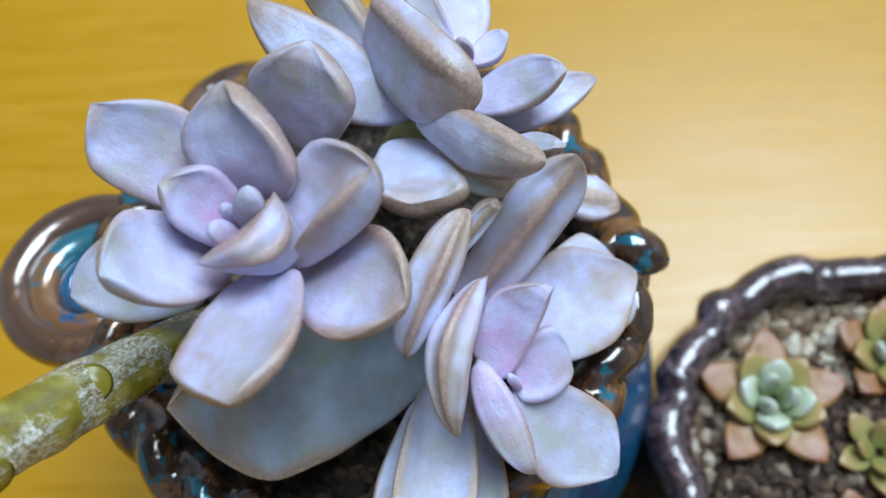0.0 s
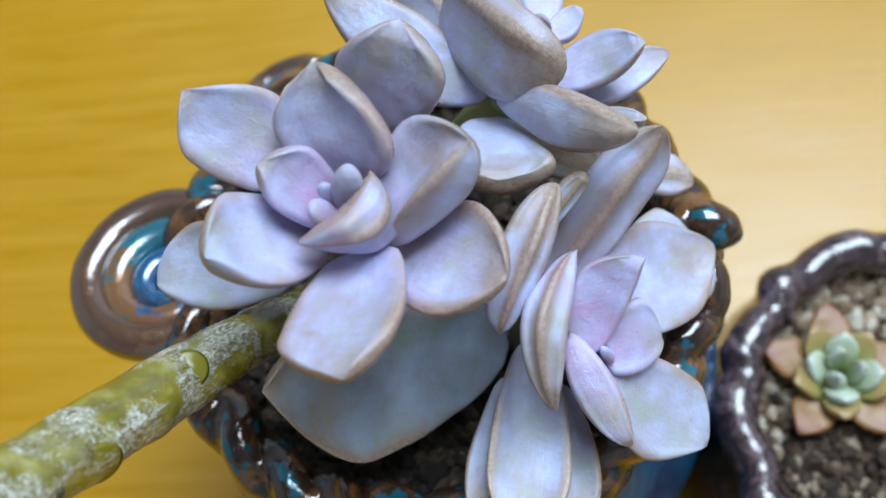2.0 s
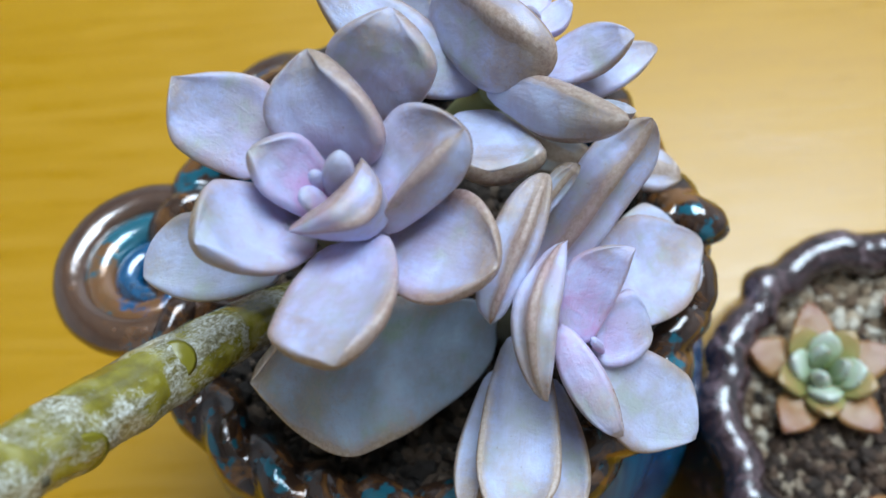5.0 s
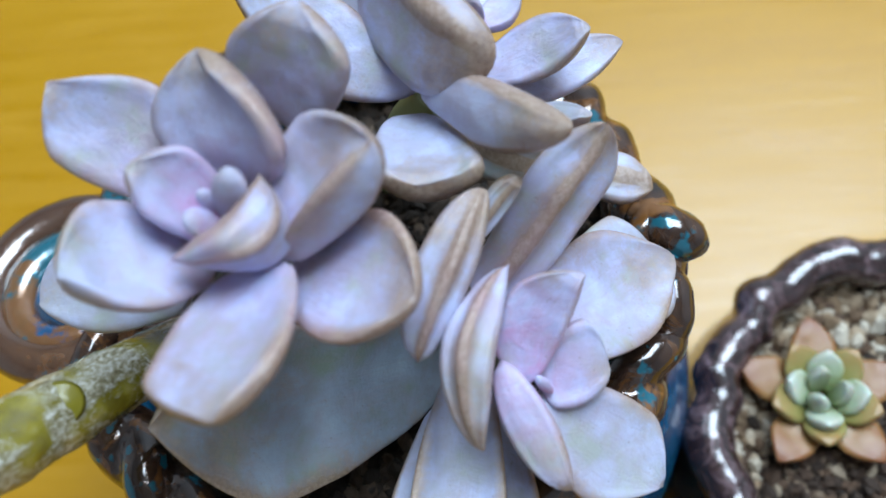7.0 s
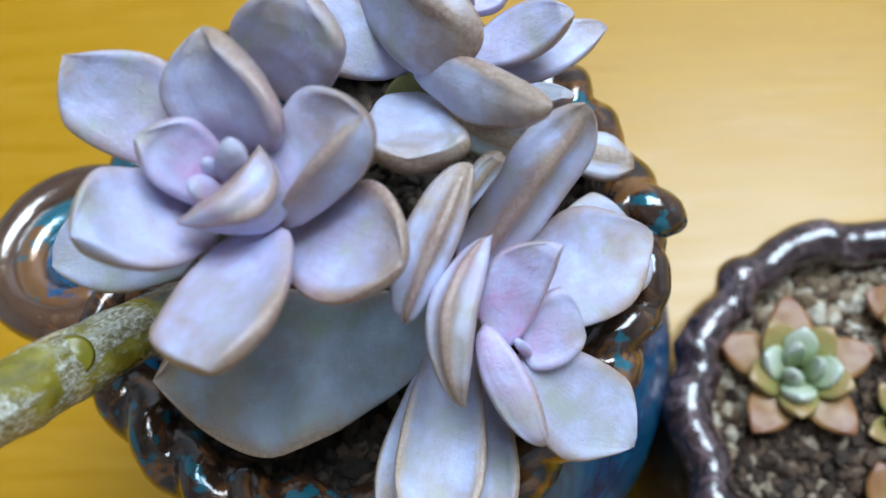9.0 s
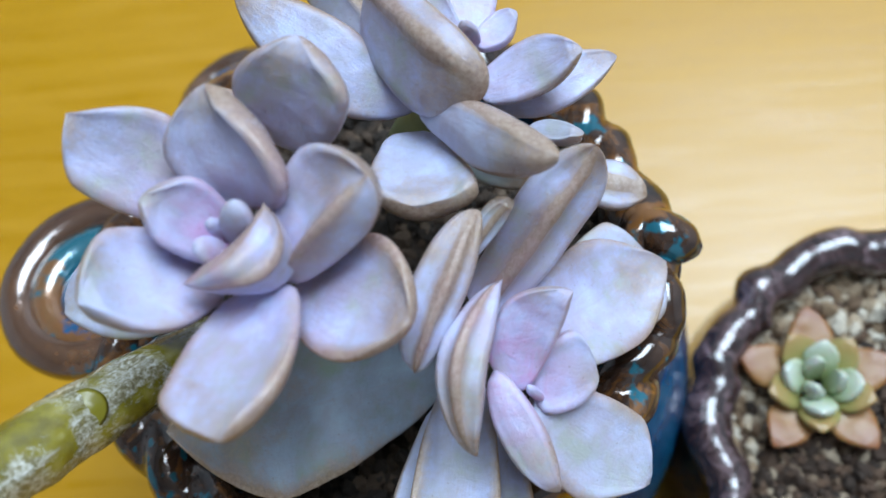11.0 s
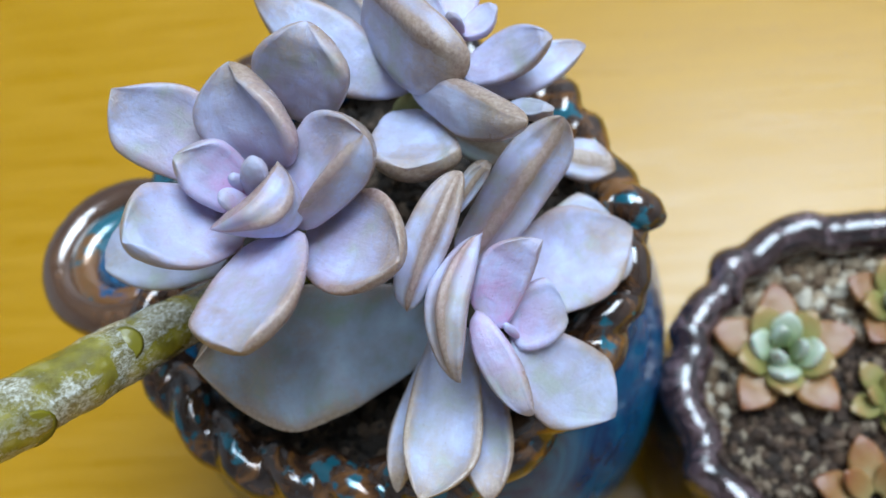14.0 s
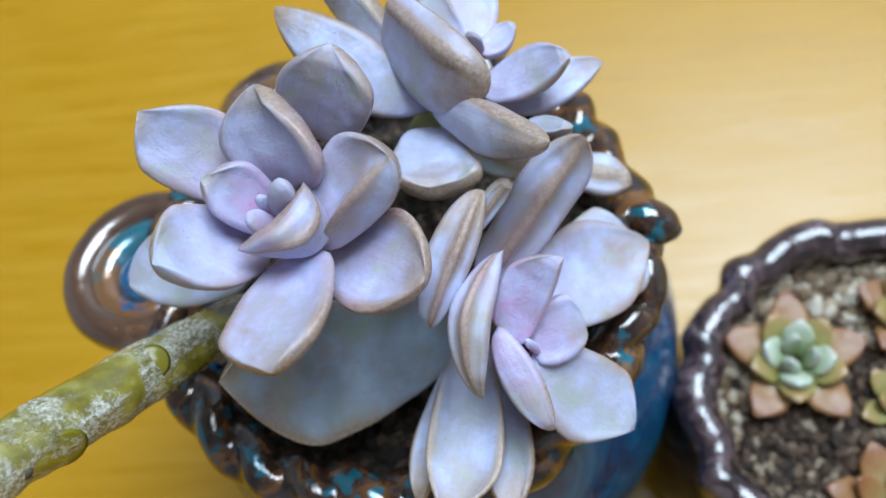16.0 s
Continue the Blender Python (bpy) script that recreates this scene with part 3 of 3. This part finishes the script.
leaf(plant, (-0.0021, 0.0677, 0.1840), (-0.0073, 0.0409, 0.1780), (-0.0029, 0.0570, 0.1810), (-0.0121, 0.0562, 0.1800), dish=-0.05, ridge=0.62, keel=0.05, point=0.15, bow=0.006, thick=0.006, worn=1.5, foot=0.3, pink=0.25)
leaf(plant, (0.0020, 0.0519, 0.1720), (0.0204, 0.0394, 0.1540), (0.0195, 0.0506, 0.1590), (0.0069, 0.0362, 0.1600), dish=0.15, point=1.35, worn=0.9, pink=0.15)
leaf(plant, (-0.0073, 0.0529, 0.1550), (-0.0048, 0.0233, 0.1570), (0.0007, 0.0349, 0.1560), (-0.0107, 0.0351, 0.1570), dish=0.2, point=0.25, pink=0, worn=1.5)
leaf(plant, (-0.0155, 0.0545, 0.1550), (-0.0227, 0.0253, 0.1570), (-0.0169, 0.0362, 0.1580), (-0.0248, 0.0377, 0.1570), dish=0.1, point=0.5, pink=0, worn=2.1)
leaf(plant, (-0.0111, 0.0586, 0.1650), (-0.0166, 0.0225, 0.1660), (-0.0050, 0.0318, 0.1630), (-0.0206, 0.0370, 0.1650), dish=0.42, point=0.6, pink=0, worn=1.7)
leaf(plant, (0.0010, 0.0519, 0.1720), (0.0123, 0.0554, 0.1700), (0.0081, 0.0616, 0.1760), (0.0063, 0.0487, 0.1700), dish=0.2, point=0.1, pink=0.6, worn=0.38, foot=0.7)
leaf(plant, (-0.0007, 0.0516, 0.1750), (0.0089, 0.0645, 0.1860), (-0.0025, 0.0639, 0.1820), (0.0058, 0.0574, 0.1800), dish=0.12, point=0.45, pink=1.05, worn=0.6, foot=0.75)
leaf(plant, (-0.0043, 0.0547, 0.1780), (0.0051, 0.0363, 0.1710), (0.0032, 0.0465, 0.1760), (-0.0046, 0.0444, 0.1740), dish=-0.18, point=0.2, pink=0.65, worn=0.75, foot=0.45, thick=0.004)
leaf(plant, (0.0031, 0.0507, 0.1730), (0.0009, 0.0519, 0.1780), (0.0009, 0.0507, 0.1760), (0.0028, 0.0516, 0.1760), dish=-0.4, point=0.2, pink=1.2, thick=0.002, edge=0.0008, worn=0)
# the rosette at the back
# shade under the leaves above is put in by high worn and dark tint
leaf(plant, (-0.0159, 0.1078, 0.1680), (0.0083, 0.0996, 0.1560), (-0.0025, 0.1059, 0.1630), (-0.0072, 0.0980, 0.1560), dish=-0.1, ridge=0.06, keel=0, point=0.5, pink=0, worn=2.6, mat=GREEN_SHADED_LEAF, label="leaf low on the stalk, tinted tan-green for the shade on it")
leaf(plant, (0.0029, 0.0964, 0.1800), (0.0122, 0.0929, 0.1840), (0.0072, 0.0974, 0.1820), (0.0077, 0.0919, 0.1820), dish=0.1, point=0.4, pink=0)
leaf(plant, (-0.0044, 0.1058, 0.1760), (0.0193, 0.1130, 0.1755), (0.0101, 0.1134, 0.1780), (0.0070, 0.1018, 0.1750), dish=0.14, point=0.6, worn=0.75, pink=0.25)
leaf(plant, (-0.0058, 0.1026, 0.1830), (0.0127, 0.1055, 0.1900), (0.0038, 0.1106, 0.1880), (0.0043, 0.1001, 0.1840), dish=0.14, point=0.5, worn=0.9, pink=0.25)
leaf(plant, (-0.0203, 0.1041, 0.1840), (-0.0372, 0.1273, 0.1970), (-0.0358, 0.1217, 0.1900), (-0.0255, 0.1196, 0.1950), dish=-0.15, point=0.5, pink=0, worn=1.7, thick=0.004)
leaf(plant, (-0.0148, 0.1018, 0.1820), (-0.0463, 0.1196, 0.1960), (-0.0327, 0.1001, 0.1860), (-0.0285, 0.1138, 0.1930), dish=-0.22, point=0.45, pink=0.1, worn=1.4, foot=0.35, thick=0.004)
leaf(plant, (-0.0064, 0.1105, 0.1880), (-0.0084, 0.1307, 0.1920), (-0.0164, 0.1211, 0.1920), (-0.0008, 0.1206, 0.1890), dish=0.16, point=0.5, pink=0.35, worn=0.6)
leaf(plant, (-0.0059, 0.1092, 0.1880), (0.0020, 0.1149, 0.1890), (-0.0023, 0.1151, 0.1890), (0.0003, 0.1093, 0.1870), dish=0.1, point=0.5, pink=0.6, worn=0.45)
leaf(plant, (-0.0075, 0.1095, 0.1900), (-0.0156, 0.1219, 0.1990), (-0.0163, 0.1147, 0.1950), (-0.0106, 0.1185, 0.1960), dish=0.15, point=0.4, pink=0.2, worn=1)
leaf(plant, (-0.0049, 0.1090, 0.1890), (-0.0065, 0.1083, 0.1970), (-0.0076, 0.1079, 0.1940), (-0.0041, 0.1081, 0.1940), dish=-0.2, point=0.3, pink=0.9, thick=0.003, edge=0.001, worn=0.3)
leaf(plant, (-0.0220, 0.1173, 0.1960), (-0.0026, 0.0945, 0.1980), (-0.0082, 0.1043, 0.2040), (-0.0175, 0.0991, 0.1880), dish=-0.2, ridge=0.2, keel=-0.66, point=0, worn=1.7, foot=0.75, thick=0.004, pink=0.1)
leaf(plant, (-0.0148, 0.0984, 0.1880), (0.0079, 0.0791, 0.2030), (-0.0050, 0.0931, 0.1970), (-0.0037, 0.0831, 0.1910), dish=-0.34, point=0.35, worn=2, foot=0.4, thick=0.004, pink=0.1)
# -- leaves end
tube("stem", [(-0.0449, 0.0835, 0.1380), (-0.0542, 0.0715, 0.1550), (-0.0622, 0.0613, 0.1680), (-0.0682, 0.0529, 0.1770), (-0.0755, 0.0426, 0.1870), (-0.0808, 0.0347, 0.1950), (-0.0854, 0.0279, 0.2020), (-0.0891, 0.0216, 0.2090), (-0.0919, 0.0159, 0.2160)],
     [0.0042, 0.0046, 0.0052, 0.0057, 0.0061, 0.0063, 0.0064, 0.0065, 0.0066], STEM, plant, "bare green stem with peeling grey bark", n=48, rough=0.10)
tube("stem", [(-0.036, 0.078, 0.118), (-0.040, 0.075, 0.150), (-0.042, 0.072, 0.180), (-0.042, 0.070, 0.198)], [0.004, 0.004, 0.004, 0.0045], BROWN_BARK, plant, "thin brown stem", rough=0.08)
tube("stem", [(-0.022, 0.078, 0.118), (-0.010, 0.066, 0.145), (-0.003, 0.058, 0.160), (-0.001, 0.055, 0.168)], [0.004, 0.0042, 0.0042, 0.0035], BROWN_BARK, plant, "thin brown stem", rough=0.08)
tube("stem", [(-0.0129, 0.1003, 0.1830), (-0.0158, 0.1024, 0.1760), (-0.0203, 0.1072, 0.1650), (-0.0249, 0.1110, 0.1500), (-0.0290, 0.1130, 0.1240)], [0.0034, 0.0034, 0.0034, 0.0034, 0.0036], PALE_STALK, plant, "pale green stalk", rough=0.08)

tube("leaf_scar", [(-0.0805, 0.0261, 0.2022), (-0.0795, 0.0252, 0.2027)], [0.0015, 0.0009], BROWN_BARK, plant, "dark round leaf scar", n=16, steps=4)
tube("leaf_scar", [(-0.0772, 0.0307, 0.1965), (-0.0767, 0.0302, 0.1967)], [0.004, 0.0012], GREEN_SKIN, plant, "smooth olive-green leaf scar", n=16, steps=4)
tube("leaf_scar", [(-0.0689, 0.0488, 0.1854), (-0.0686, 0.0486, 0.1862)], [0.0034, 0.00102], GREEN_SKIN, plant, "smooth olive-green leaf scar", n=16, steps=4)
tube("leaf_scar", [(-0.0746, 0.0389, 0.1941), (-0.0742, 0.0387, 0.1948)], [0.0024, 0.00072], GREEN_SKIN, plant, "smooth olive-green leaf scar", n=16, steps=4)

# ---- the brown pot ----
BROWN = Vector((0.0915, 0.0612, 0.0))
pot2 = thing("glazed_pot", BROWN, "dark brown glazed ceramic pot with wavy rim, on the table", "plant pot")
lathe("body", BROWN, [(0.0, 0.0), (0.044, 0.0), (0.048, 0.003), (0.0575, 0.014), (0.0605, 0.026), (0.0595, 0.040), (0.0555, 0.060), (0.0515, 0.074), (0.0510, 0.079), (0.0470, 0.079), (0.0466, 0.070), (0.0, 0.0685)], DARK_GLAZE, pot2, wobble=0.001)
rope_ring("rim", BROWN + Vector((0, 0, 0.078)), 0.0490, 0.0060, 0, 0, 0.0, DARK_GLAZE, pot2, "wavy dark brown lustre rim", wave=0.0013, waves=14, lift=0.0006)
gravel("pot_gravel", BROWN + Vector((0, 0, 0.0705)), 0.0466, 2800, 0.0021, PALE_GRIT, "pale tan grit filling the brown pot", 0.002, 5, lambda x, y: not in_brown_patch(x, y))
gravel("pot_gravel", BROWN + Vector((0, 0, 0.0708)), 0.0440, 3600, 0.0020, BROWN_GRIT, "brown gravelly soil in the brown pot", 0.002, 8, in_brown_patch)


def small_rosette(place, size, turn, colours, label, tilt=(0, 0)):
    heart = Vector(place)
    one = thing("small_succulent", heart, label, "succulent")
    k = 0
    for ring, (count, reach, rise, wide, mat) in enumerate(colours):
        for i in range(count):
            a = turn + ring * 0.55 + 2 * math.pi * i / count + 0.12 * noise.noise(Vector((k, ring, size * 90)))
            out = Vector((math.cos(a), math.sin(a), 0))
            b = heart + out * size * 0.10
            e = heart + out * size * reach + Vector((0, 0, size * rise))
            across = out.cross(Vector((0, 0, 1))) * size * wide * 0.5
            m = b.lerp(e, 0.55)
            leaf(one, b, e, m - across, m + across, dish=-0.08, point=0.8, thick=size * 0.16, edge=size * 0.10, foot=0.6, mat=mat)
            k += 1
    return one


small_rosette((0.0695, 0.0735, 0.0775), 0.0168, 0.25, ((5, 1.22, 0.16, 0.70, ORANGE_BLADE), (5, 0.80, 0.40, 0.62, OLIVE_BLADE), (4, 0.56, 0.56, 0.54, GREEN_BLADE), (3, 0.26, 0.72, 0.36, GREEN_BLADE)),
              "small green-hearted succulent with orange outer leaves in the brown pot")
small_rosette((0.1035, 0.0870, 0.0765), 0.0150, 0.2, ((5, 1.05, 0.2, 0.7, ORANGE_BLADE), (5, 0.8, 0.45, 0.6, OLIVE_BLADE), (3, 0.4, 0.7, 0.4, GREEN_BLADE)), "small orange succulent growing in the brown pot")
small_rosette((0.0960, 0.0600, 0.0755), 0.0120, 0.9, ((5, 1.0, 0.3, 0.6, OLIVE_BLADE), (4, 0.6, 0.6, 0.5, OLIVE_BLADE)), "small green succulent growing in the brown pot")
small_rosette((0.0880, 0.0340, 0.0755), 0.0150, 0.4, ((5, 1.1, 0.25, 0.65, ORANGE_BLADE), (4, 0.7, 0.5, 0.5, ORANGE_BLADE)), "small orange succulent growing in the brown pot")
